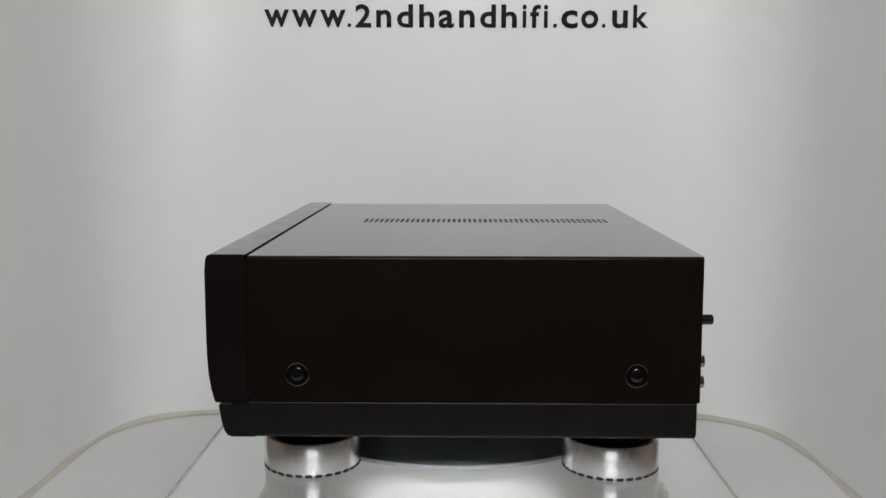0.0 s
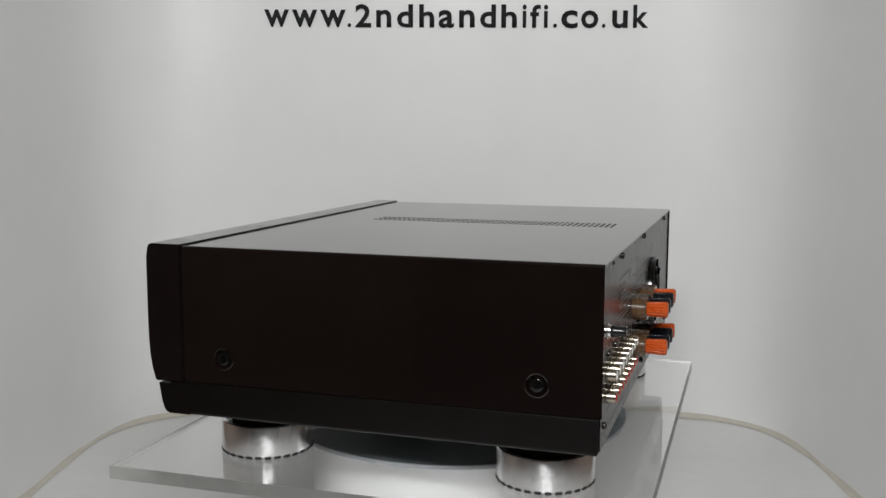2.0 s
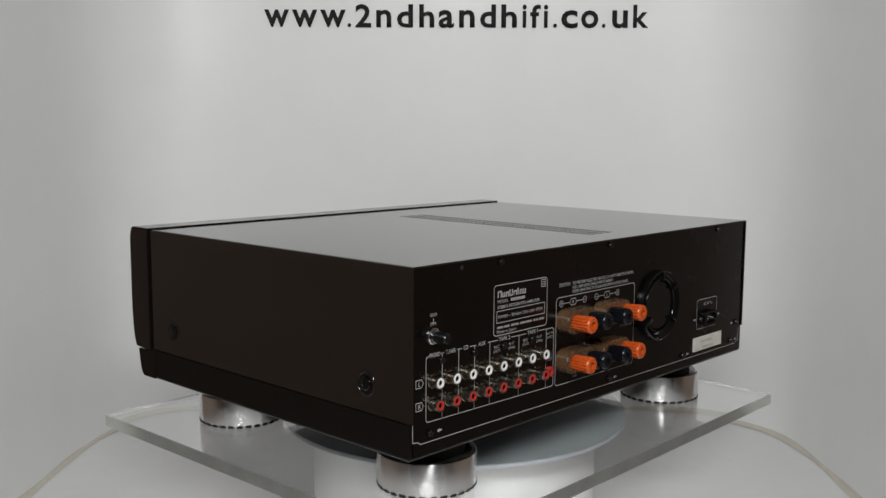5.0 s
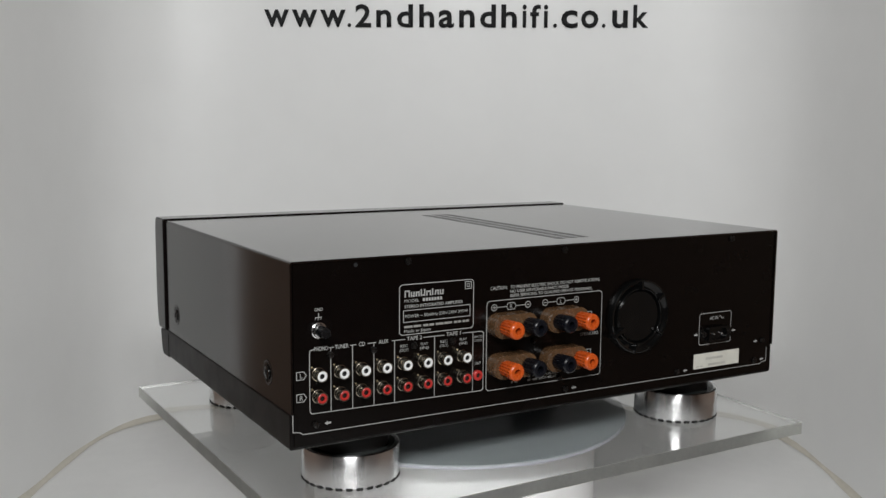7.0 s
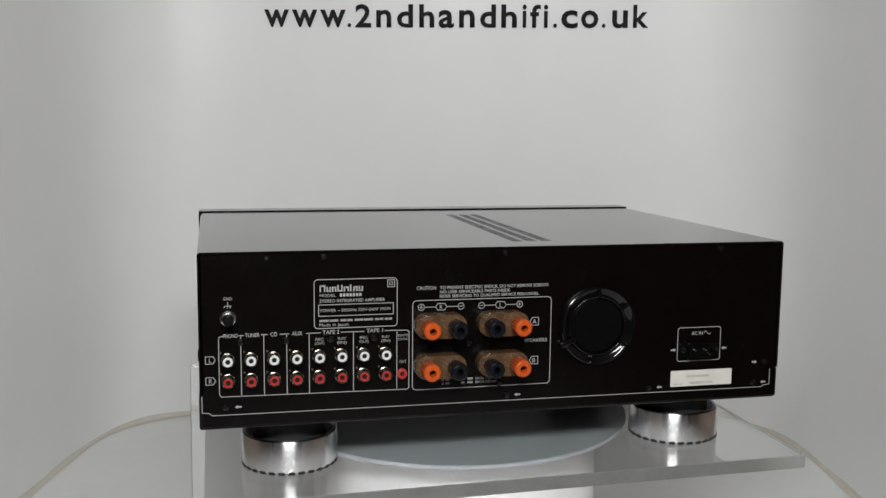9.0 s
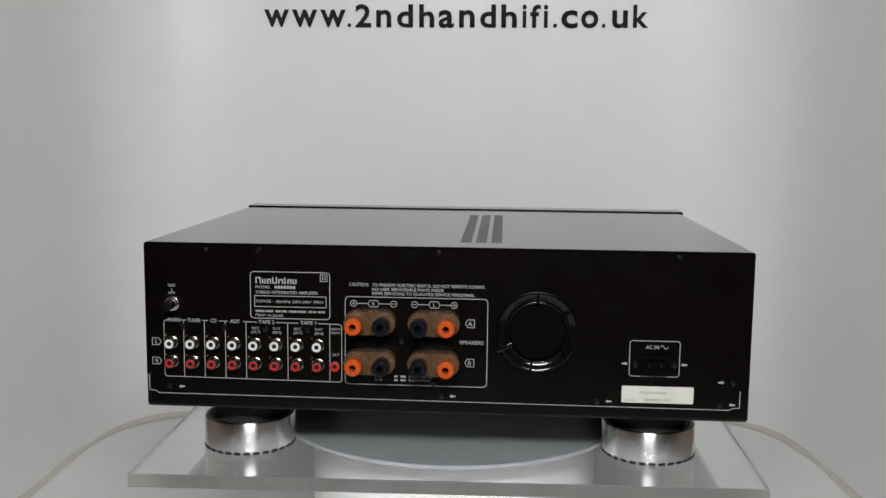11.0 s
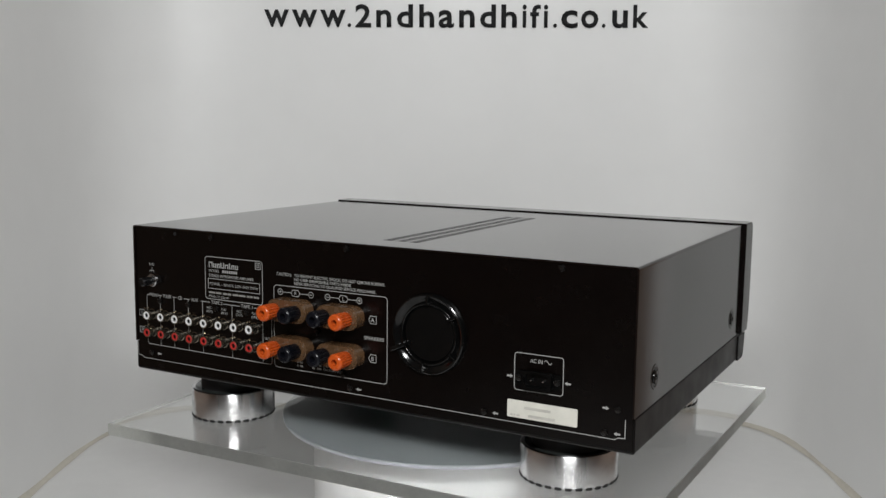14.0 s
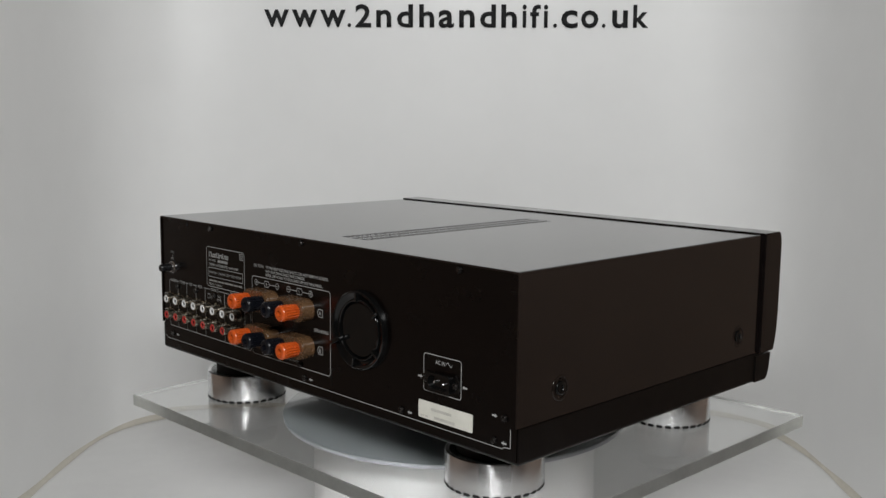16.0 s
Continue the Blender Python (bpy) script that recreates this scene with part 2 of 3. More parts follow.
# unseen flat lamp panel, added as the front light's source before the booth's upper edge
lamp = tagged(empty("added_lamp_panel"), "unseen white flat lamp panel added above the booth opening for the front light", "lamp")
lamp.matrix_world = LAMP_POSE
bm = bmesh.new()
prism(bm, rounded(-0.25, 0.25, -0.08, 0.08, 0.02), 0.002, 0.03, "z")
part("housing", bm, LAMPBODY, lamp)
bm = bmesh.new()
prism(bm, rounded(-0.23, 0.23, -0.06, 0.06, 0.015), -0.002, 0.0015, "z")
part("diffuser", bm, GLOW, lamp, "glowing white diffuser")
for x in (-0.2, 0.2):
    bm = bmesh.new()
    lathe(bm, [(0.004, 0.0), (0.004, 1.905 - 0.68)], 12)
    rod = part("hanger_rod", bm, LAMPBODY, lamp)
    rod.matrix_basis = LAMP_POSE.inverted() @ Matrix.Translation(LAMP_POSE @ Vector((x, 0, 0.03)))

# web address in black letters on the back wall
words = tagged(empty("wall_lettering"), "black vinyl web address lettering on the white back wall", "lettering")
ADDRESS = [("w", -0.2609, -0.2271), ("w", -0.2232, -0.1886), ("w", -0.1847, -0.1501), (".", -0.1478, -0.1428), ("2", -0.1371, -0.1156), ("n", -0.1087, -0.0883), ("d", -0.0806, -0.0588), ("h", -0.0503, -0.0300), ("a", -0.0242, -0.0032), ("n", 0.0037, 0.0248), ("d", 0.0321, 0.0535), ("h", 0.0608, 0.0819), ("i", 0.0895, 0.0949), ("f", 0.0998, 0.1140), ("i", 0.1182, 0.1239), (".", 0.1312, 0.1362), ("c", 0.1419, 0.1641), ("o", 0.1687, 0.1920), (".", 0.1969, 0.2019), ("u", 0.2107, 0.2317), ("k", 0.2389, 0.2595)]
TALL, LOWER = 0.0305, 0.0231
for char, x0, x1 in ADDRESS:
    base = 0.3606 + -0.00006 * (x0 + x1) / 2
    high = 0.0052 if char == "." else LOWER if char in "wnaocu" else TALL
    dip = 0.0006 if char in "aocu" else 0.0
    glyph("vinyl_letter", char, x0, x1, base - dip, base + high, INK, words, YB - 0.0028)

# ---- turntable: white drum, grey platter, clear acrylic sheet ----
PLATE_T, PLATE_Z = 0.010, -0.0112
drum = tagged(empty("display_drum"), "white round drum standing on the booth floor", "stand")
bm = bmesh.new()
lathe(bm, [(0.1235, ZF), (0.1235, -0.0262), (0.1225, -0.0255)], 96)
part("drum_body", bm, DRUM, drum)
platter = tagged(empty("turntable_platter"), "pale grey round turntable platter on the white drum", "turntable")
bm = bmesh.new()
lathe(bm, [(0.1465, -0.0254), (0.1492, -0.0248), (0.1494, -0.0230), (0.1492, -0.0224)], 96)
part("disc", bm, RIM, platter, "pale grey disc")
# top layer whose blue-grey partly stands for the amplifier's shadow
bm = bmesh.new()
lathe(bm, [(0.1494, -0.0224), (0.1496, -0.0218), (0.1492, -0.0214)], 96)
part("mat", bm, PLATTER, platter, "smooth blue-grey platter top, its grey partly the amplifier's shade")
sheet = tagged(empty("acrylic_sheet"), "clear thick acrylic sheet with sawn edges on the platter", "sheet")
bm = bmesh.new()
corners = [(-0.2215, -0.191), (0.2250, -0.189), (0.2313, 0.189), (-0.2300, 0.190)]
prism(bm, corners, PLATE_Z - PLATE_T, PLATE_Z, "z")
bmesh.ops.bevel(bm, geom=bm.edges[:], offset=0.0005, segments=1, affect="EDGES")
bm.normal_update()
for f in bm.faces:
    f.material_index = 0 if abs(f.normal.z) > 0.9 else 1
clear = part("acrylic_slab", bm, [ACRYL, ACEDGE], sheet, flat=True)
clear.visible_shadow = False

# ---- the amplifier ----
amp = tagged(empty("amplifier"), "black hi-fi stereo amplifier on four polished aluminium feet", "amplifier")
TOP, REAR, SEAM, LOW = 0.1484, -0.1626, 0.1334, 0.0516
HALF = {-1: 0.2156, 1: 0.2142}
TH = 0.0012
VX0, VX1, VY0, VY1 = 0.0085, 0.0408, -0.1360, 0.0800


def half_cover(bm, side, x_in):
    """One side and its half of the top, with a rounded upper edge."""
    r, hx = 0.0022, HALF[side]
    out = [(side * hx, LOW)]
    out += [(side * (hx - r + r * math.cos(radians(a))), TOP - r + r * math.sin(radians(a))) for a in range(0, 91, 10)]
    out += [(x_in, TOP), (x_in, TOP - TH)]
    out += [(side * (hx - TH - 0.001), TOP - TH), (side * (hx - TH), TOP - TH - 0.001), (side * (hx - TH), LOW)]
    prism(bm, out, REAR, SEAM, "y")


bm = bmesh.new()
half_cover(bm, -1, VX0)
half_cover(bm, 1, VX1)
box(bm, VX0, VX1, VY1, SEAM, TOP - TH, TOP)
box(bm, VX0, VX1, REAR, VY0, TOP - TH, TOP)
# three rows of slots
rows_x = [(0.0095, 0.0174), (0.0207, 0.0286), (0.0319, 0.0398)]
edges_x = [VX0] + [v for r in rows_x for v in r] + [VX1]
for k in range(0, 8, 2):
    box(bm, edges_x[k], edges_x[k + 1], VY0, VY1, TOP - TH, TOP)
SLOTS = 47
pitch = (VY1 - VY0) / SLOTS
for x0, x1 in rows_x:
    for k in range(SLOTS):
        y0 = VY0 + k * pitch
        box(bm, x0, x1, y0, y0 + pitch * 0.42, TOP - TH, TOP)
cover = part("cover", bm, COVER, amp, "black-brown painted steel cover with three rows of vent slots", flat=True)
# plain block coloured as the shaded inside that shows through the slots
bm = bmesh.new()
box(bm, -0.212, 0.212, -0.158, 0.131, 0.031, 0.1420)
part("dark_interior", bm, INSIDE, amp)


def side_bolt(side, y):
    bm = bmesh.new()
    lathe(bm, [(0.0086, 0.0001)] + [(0.0076 + 0.0007 * math.cos(radians(a)), 0.0001 + 0.00022 * math.sin(radians(a))) for a in range(0, 181, 30)] + [(0.0062, 0.0001)], 40, "x")
    ring = part("bolt_washer", bm, COVER, amp, m=pose(side * HALF[side], y, 0.0700, 0, 0, 0 if side > 0 else 180))
    bm = bmesh.new()
    lathe(bm, [(0.0046, 0.0001), (0.0046, 0.0006), (0.0044, 0.0010), (0.0040, 0.0012), (0.0022, 0.0013), (0.0020, 0.0011), (0.0018, 0.0003)], 28, "x")
    part("bolt_head", bm, FANP, ring)


for side in (-1, 1):
    for y in (0.1022, -0.1212):
        side_bolt(side, y)

# front panel and the strip under it, in profile
prof = [(0.1346, 0.1495), (0.1575, 0.1495), (0.1595, 0.1485), (0.1606, 0.1458), (0.1610, 0.1400), (0.1611, 0.1150), (0.1611, 0.0950), (0.1609, 0.0820),
        (0.1602, 0.0700), (0.1585, 0.0590), (0.1570, 0.0518), (0.1560, 0.0508), (0.1346, 0.0508)]
bm = bmesh.new()
prism(bm, prof, -0.2175, 0.2170, "x")
box(bm, -0.2149, 0.2149, 0.1320, 0.1355, 0.0535, 0.1455)
bmesh.ops.bevel(bm, geom=[e for e in bm.edges if abs(e.verts[0].co.x) > 0.2165 and abs(e.verts[0].co.x - e.verts[1].co.x) < 1e-6],
                offset=0.0008, segments=2, affect="EDGES")
front = part("front_panel", bm, FRONT, amp, "thick black front panel with a curved lower edge", weighted=True)
bm = bmesh.new()
prism(bm, [(0.130, 0.0492), (0.1542, 0.0492), (0.1544, 0.0485), (0.1526, 0.037), (0.1509, 0.0312), (0.1488, 0.0283), (0.1463, 0.0274), (0.130, 0.0274)], -0.2164, 0.2158, "x")
part("lower_strip", bm, BASE, front, weighted=True)
bm = bmesh.new()
box(bm, -0.2161, 0.2147, -0.1606, 0.1450, 0.0270, 0.0510)
bmesh.ops.bevel(bm, geom=[e for e in bm.edges if max(v.co.z for v in e.verts) < 0.028], offset=0.0028, segments=4, affect="EDGES", profile=0.5)
bmesh.ops.bevel(bm, geom=[e for e in bm.edges if min(v.co.z for v in e.verts) > 0.0505], offset=0.0007, segments=2, affect="EDGES", profile=0.5)
part("base_pan", bm, BASE, amp, weighted=True)

# ---- feet ----
def foot(x, y):
    f = empty("foot")
    f.parent, f.location, f.rotation_euler = amp, (x, y, x * math.sin(radians(0.374)) + y * math.sin(radians(0.224))), (radians(0.224), radians(-0.374), 0)
    n = 84
    bm = bmesh.new()
    lathe(bm, [(0.0330, -0.0100), (0.0342, -0.0098), (0.0346, -0.0090), (0.0346, 0.0118), (0.0342, 0.0127), (0.0334, 0.0131), (0.0315, 0.0131), (0.0312, 0.0126)], n)
    body = part("foot_ring", bm, ALU, f, "polished turned aluminium ring")
    bm = bmesh.new()
    lathe(bm, [(0.0311, 0.0120), (0.0311, 0.0128), (0.0280, 0.0129)], 64)
    part("foot_top", bm, ALUTOP, f)
    bm = bmesh.new()
    lathe(bm, [(0.0265, 0.0125), (0.0265, 0.0295)], 64)
    part("foot_neck", bm, RUBBER, f, "black rubber neck")
    bm = bmesh.new()
    for i in range(30):
        a = 2 * math.pi * (i + 0.3) / 30
        m = pose(0, 0, 0, 0, 0, math.degrees(a))
        vs0 = len(bm.verts)
        box(bm, 0.0300, 0.0348, -0.0024, 0.0024, -0.0112, -0.0086, 0.0005, 1)
        bm.verts.ensure_lookup_table()
        bmesh.ops.transform(bm, matrix=m, verts=bm.verts[vs0:])
    part("rubber_stud_ring", bm, RUBBER, f, "ring of small black rubber studs")
    return f


for x, y in ((-0.1528, -0.1144), (0.1528, -0.1144), (-0.1528, 0.1024), (0.1528, 0.1024)):
    foot(x, y)

# ---- rear panel ----
RY = -0.1614
DX = -0.0014
bm = bmesh.new()
box(bm, -0.2132 - DX, 0.2132 - DX, RY, RY + 0.0012, 0.0300, 0.1470)
rear = part("rear_panel", bm, PANEL, amp, "black painted steel rear panel with white printing")
rear.location.x = DX
PY = RY - 0.0003


def lines(name, jobs, mat=PRINT):
    bm = bmesh.new()
    for pts, w, closed in jobs:
        ribbon(bm, pts, w, RY, closed)
    return part(name, bm, mat, rear)


def blocks(name, rects, mat=PRINT, y=RY, parent=None):
    bm = bmesh.new()
    for x0, x1, z0, z1 in rects:
        vs = [bm.verts.new((x, y - 0.0003, z)) for x, z in ((x0, z0), (x1, z0), (x1, z1), (x0, z1))]
        bm.faces.new(vs)
    return part(name, bm, mat, parent or rear)


def text(body, x, z, h, w=None, align="CENTER", weight=0.0):
    return letters("lettering", body, x, z, h, w, PRINT, rear, PY, align, weight)


LW = 0.00055
lines("border_line", [([(-0.2128, 0.0510), (-0.2128, 0.0398), (-0.2080, 0.0392), (-0.2062, 0.0376), (0.2030, 0.0362), (0.2050, 0.0376), (0.2098, 0.0380), (0.2098, 0.0500)], LW, False)])
# maker's plate
lines("plate_outline", [(rounded(-0.1375, -0.0803, 0.0945, 0.1282, 0.0025), LW, True),
                        ([(-0.1345, 0.1030), (-0.0830, 0.1030), (-0.0830, 0.1108), (-0.1345, 0.1108)], 0.0005, True),
                        ([(-0.0870, 0.1220), (-0.0822, 0.1220), (-0.0822, 0.1268), (-0.0870, 0.1268)], 0.0005, True),
                        ([(-0.0856, 0.1234), (-0.0836, 0.1234), (-0.0836, 0.1254), (-0.0856, 0.1254)], 0.0004, True)])
bx = -0.1338
marks = []
for k, (w, h) in enumerate(((0.0040, 0.0046), (0.0030, 0.0034), (0.0030, 0.0034), (0.0036, 0.0046), (0.0036, 0.0034), (0.0016, 0.0046), (0.0030, 0.0034), (0.0030, 0.0034))):
    marks += [(bx, bx + 0.0010, 0.1197, 0.1197 + h), (bx + 0.0013, bx + w, 0.1197 + (h - 0.0011) * (k % 2 == 0), 0.1197 + (h - 0.0011) * (k % 2 == 0) + 0.0011)]
    if w > 0.0020:
        marks.append((bx + w - 0.0010, bx + w, 0.1197 + 0.0013 * (k % 2), 0.1197 + h - 0.0013 * (k % 2 == 0)))
    bx += w + 0.0007
blocks("maker_mark", marks)
text("MODEL", -0.1338, 0.1162, 0.0021, 0.0110, "LEFT")
blocks("model_mark", [(-0.1200 + 0.0022 * k, -0.1184 + 0.0022 * k, 0.1162, 0.1183) for k in range(7)])
text("STEREO INTEGRATED AMPLIFIER", -0.1338, 0.1124, 0.0022, 0.0450, "LEFT", 0.01)
text("POWER ~ 50/60Hz 230V-240V 395W", -0.1332, 0.1058, 0.0022, 0.0485, "LEFT")
blocks("maker_line", [(a, b, 0.0990, 0.1005) for a, b in ((-0.1340, -0.1276), (-0.1270, -0.1212), (-0.1196, -0.1156), (-0.1150, -0.1112), (-0.1100, -0.1040), (-0.1034, -0.0972), (-0.0958, -0.0930), (-0.0925, -0.0900), (-0.0890, -0.0866), (-0.0862, -0.0838))], GREYINK)
text("Made in Japan", -0.1340, 0.0959, 0.0021, 0.0200, "LEFT")
# inputs
DIV = [-0.1867, -0.1715, -0.1562, -0.1411, -0.1108, -0.0804]
lines("input_outline", [([(-0.1982, 0.0918), (-0.2008, 0.0912), (-0.2012, 0.0890), (-0.2012, 0.0520), (-0.2000, 0.0502), (-0.0735, 0.0490), (-0.0718, 0.0500), (-0.0718, 0.0900), (-0.0735, 0.0912), (-0.0810, 0.0912)], LW, False)])
for d in DIV:
    lines("divider_line", [([(d, 0.0917), (d, 0.0498)], LW, False)])
lines("header_line", [([(-0.1882, 0.0918), (-0.1846, 0.0918)], LW, False), ([(-0.1732, 0.0918), (-0.1688, 0.0918)], LW, False), ([(-0.1608, 0.0917), (-0.1545, 0.0917)], LW, False),
         ([(-0.1432, 0.0916), (-0.1330, 0.0916)], LW, False), ([(-0.1195, 0.0915), (-0.1030, 0.0914)], LW, False), ([(-0.0890, 0.0914), (-0.0800, 0.0913)], LW, False)])
for word, x, w in (("PHONO", -0.1933, 0.0095), ("TUNER", -0.1790, 0.0095), ("CD", -0.1648, 0.0045), ("AUX", -0.1492, 0.0072), ("TAPE 2", -0.1262, 0.0115), ("TAPE 1", -0.0960, 0.0115)):
    text(word, x, 0.0905, 0.0028, w, weight=0.012)
for k, (a, b) in enumerate((("REC", "(OUT)"), ("PLAY", "(IN)")) * 2):
    x = (-0.1340, -0.1187, -0.1035, -0.0882)[k]
    text(a, x, 0.0862, 0.0020, 0.0055), text(b, x, 0.0834, 0.0020, 0.0065)
text("REMOTE", -0.0761, 0.0868, 0.0017, 0.0070), text("CONTROL", -0.0761, 0.0842, 0.0017, 0.0070), text("OUT", -0.0761, 0.0680, 0.0021, 0.0050)
text("L", -0.2068, 0.0742, 0.0032), text("R", -0.2068, 0.0598, 0.0032)
lines("channel_box", [([(-0.2100, z - 0.0025), (-0.2052, z - 0.0025), (-0.2035, z), (-0.2052, z + 0.0025), (-0.2100, z + 0.0025)], 0.0005, True) for z in (0.0757, 0.0614)])
text("GND", -0.1948, 0.1160, 0.0022, 0.0056)
lines("ground_sign", [([(-0.1948, 0.1148), (-0.1948, 0.1120)], 0.0005, False), ([(-0.1972, 0.1120), (-0.1924, 0.1120)], 0.0005, False),
                      ([(-0.1968, 0.1120), (-0.1974, 0.1105)], 0.0004, False), ([(-0.1948, 0.1120), (-0.1954, 0.1105)], 0.0004, False), ([(-0.1928, 0.1120), (-0.1934, 0.1105)], 0.0004, False)])
# speakers
lines("speaker_outline", [(rounded(-0.0693, 0.0321, 0.0480, 0.1116, 0.0028), LW, True)])


def ring_line(x, z, r, n=18):
    return [(x + r * math.cos(2 * math.pi * k / n), z + r * math.sin(2 * math.pi * k / n)) for k in range(n)]


sx = {"p1": -0.0632, "m1": -0.0347, "m2": -0.0197, "p2": 0.0083}
sz = 0.1068
jobs = [(ring_line(x, sz, 0.0022), 0.0005, True) for x in sx.values()]
jobs += [([(x - 0.0012, sz), (x + 0.0012, sz)], 0.0005, False) for x in sx.values()]
jobs += [([(sx[k], sz - 0.0012), (sx[k], sz + 0.0012)], 0.0005, False) for k in ("p1", "p2")]
for a, b in (("p1", "m1"), ("m2", "p2")):
    mid = (sx[a] + sx[b]) / 2
    jobs += [([(sx[a] + 0.0022, sz), (mid - 0.0040, sz)], 0.0005, False), ([(mid + 0.0040, sz), (sx[b] - 0.0022, sz)], 0.0005, False),
             ([(mid - 0.0040, sz), (mid - 0.0026, sz + 0.0023), (mid + 0.0026, sz + 0.0023), (mid + 0.0040, sz), (mid + 0.0026, sz - 0.0023), (mid - 0.0026, sz - 0.0023)], 0.0005, True)]
for job in jobs:
    lines("polarity_sign", [job])
text("R", -0.0489, sz - 0.0014, 0.0028), text("L", -0.0057, sz - 0.0014, 0.0028)
for word, z in (("A", 0.0939), ("B", 0.0655)):
    text(word, 0.0198, z - 0.0016, 0.0032, weight=0.01)
    lines("speaker_set_box", [([(0.0165, z), (0.0180, z + 0.0028), (0.0228, z + 0.0028), (0.0228, z - 0.0028), (0.0180, z - 0.0028)], 0.0005, True)])
text("SPEAKERS", 0.0210, 0.0790, 0.0026, 0.0170, weight=0.01)
blocks("impedance_mark", [(x0, x1, z, z + 0.0016) for z in (0.0535, 0.0508) for x0, x1 in ((-0.0480, -0.0466), (-0.0455, -0.0425), (-0.0340, -0.0315), (-0.0295, -0.0255))], GREYINK)
text("EACH SPEAKER", -0.0150, 0.0535, 0.0018, 0.0170), text("EACH SPEAKER", -0.0150, 0.0508, 0.0018, 0.0170)
text("CAUTION:", -0.0665, 0.1192, 0.0026, 0.0140, "LEFT", 0.008)
text("TO PREVENT ELECTRIC SHOCK, DO NOT REMOVE SCREWS.", -0.0500, 0.1192, 0.0023, 0.0800, "LEFT", 0.012)
text("NO USER SERVICEABLE PARTS INSIDE", -0.0500, 0.1162, 0.0022, 0.0510, "LEFT", 0.012)
text("REFER SERVICING TO QUALIFIED SERVICE PERSONNEL.", -0.0500, 0.1132, 0.0022, 0.0730, "LEFT", 0.012)
# mains inlet print
lines("inlet_outline", [(rounded(0.1322, 0.1670, 0.0592, 0.0846, 0.0020), LW, True),
                        ([(0.1535, 0.0804), (0.1543, 0.0814), (0.1552, 0.0814), (0.1560, 0.0802), (0.1570, 0.0792), (0.1580, 0.0792), (0.1588, 0.0804)], 0.0005, False)])
text("AC IN", 0.1478, 0.0789, 0.0028, 0.0090, weight=0.01)


def arrow(x, z, way):
    bm = bmesh.new()
    pts = [(-0.0022, 0), (-0.0002, 0.0014), (-0.0002, 0.0006), (0.0022, 0.0006), (0.0022, -0.0006), (-0.0002, -0.0006), (-0.0002, -0.0014)]
    bm.faces.new([bm.verts.new((x + way * a, PY, z + b)) for a, b in pts])
    part("arrow_mark", bm, PRINT, rear)


for a in ((-0.1890, 0.0428, 1), (0.0078, 0.0408, 1), (0.1185, 0.0403, 1), (0.2045, 0.0400, 1), (0.1965, 0.0560, -1), (0.1290, 0.0680, -1), (0.1702, 0.0680, 1)):
    arrow(*a)

# screws
SCREW = bmesh.new()
lathe(SCREW, [(0.0023, 0.0002), (0.0023, 0.0010), (0.0018, 0.0018), (0.0008, 0.0020)], 16, "-y")
box(SCREW, -0.0014, 0.0014, -0.00215, -0.0019, -0.0003, 0.0003)
SCREW_MESH = mesh_of("screw", SCREW, BOLT)
for x, z in ((-0.1310, 0.1437), (-0.0030, 0.1440), (0.1640, 0.1437), (-0.1975, 0.0428), (0.0000, 0.0408), (0.1100, 0.0403), (0.1960, 0.0400),
             (0.2045, 0.0560), (-0.1870, 0.0872), (-0.1565, 0.0872), (-0.1265, 0.0868), (-0.0965, 0.0868), (-0.0060, 0.0500), (-0.0290, 0.0800)):
    part("screw", SCREW_MESH, None, amp, m=pose(x + DX, RY, z, 0, random.uniform(0, 180), 0))

for x in (0.1362, 0.1632):
    part("screw", SCREW_MESH, None, amp, m=pose(x + DX, RY - 0.0013, 0.0680, 0, random.uniform(0, 180), 0))
# small dimple in the panel's upper edge, its hollow given as near-black colour
bm = bmesh.new()
lathe(bm, [(0.0015, 0.0001), (0.0013, 0.0004), (0.0009, 0.0002)], 16, "-y")
part("panel_dimple", bm, INSIDE, amp, m=pose(-0.1690 + DX, RY, 0.1437))

# input sockets
shell = bmesh.new()
lathe(shell, [(0.0045, 0.0), (0.0045, 0.0008), (0.0041, 0.0010), (0.0041, 0.0070), (0.0039, 0.0074), (0.0033, 0.0074)], 24, "-y", cap=False)
SHELL = mesh_of("socket_shell", shell, NICKEL)


def insulator(mat):
    bm = bmesh.new()
    r = 0.0033 if mat is WHITEP else 0.0032
    lathe(bm, [(r, 0.0062), (r, 0.0074), (r - 0.0004, 0.0077), (0.0018, 0.0075), (0.0016, 0.0069)], 24, "-y", cap=False)
    return mesh_of("socket_insulator", bm, mat)


INS = {"white": insulator(WHITEP), "red": insulator(REDP)}
# near-black disc paints the shade down each bore
bm = bmesh.new()
lathe(bm, [(0.0017, 0.0050), (0.0017, 0.0055)], 16, "-y")
BORE = mesh_of("socket_bore", bm, INSIDE)
bm = bmesh.new()
box(bm, -0.0050, -0.0040, -0.0012, -0.0003, 0.0040, 0.0056, 0.0002, 1)
box(bm, -0.0047, -0.0041, -0.0046, -0.0012, 0.0046, 0.0052, 0.0002, 1)
LUG = mesh_of("socket_lug", bm, GOLD)


def socket(x, z, colour):
    s = empty("phono_socket")
    s.parent, s.location = amp, (x + DX, RY, z)
    part("shell", SHELL, None, s)
    part("insulator", INS[colour], None, s, colour + " plastic insulator")
    part("bore", BORE, None, s)
    part("lug", LUG, None, s)


for k in range(8):
    x = -0.1955 + k * 0.01524
    socket(x, 0.0755, "white"), socket(x, 0.0612, "red")
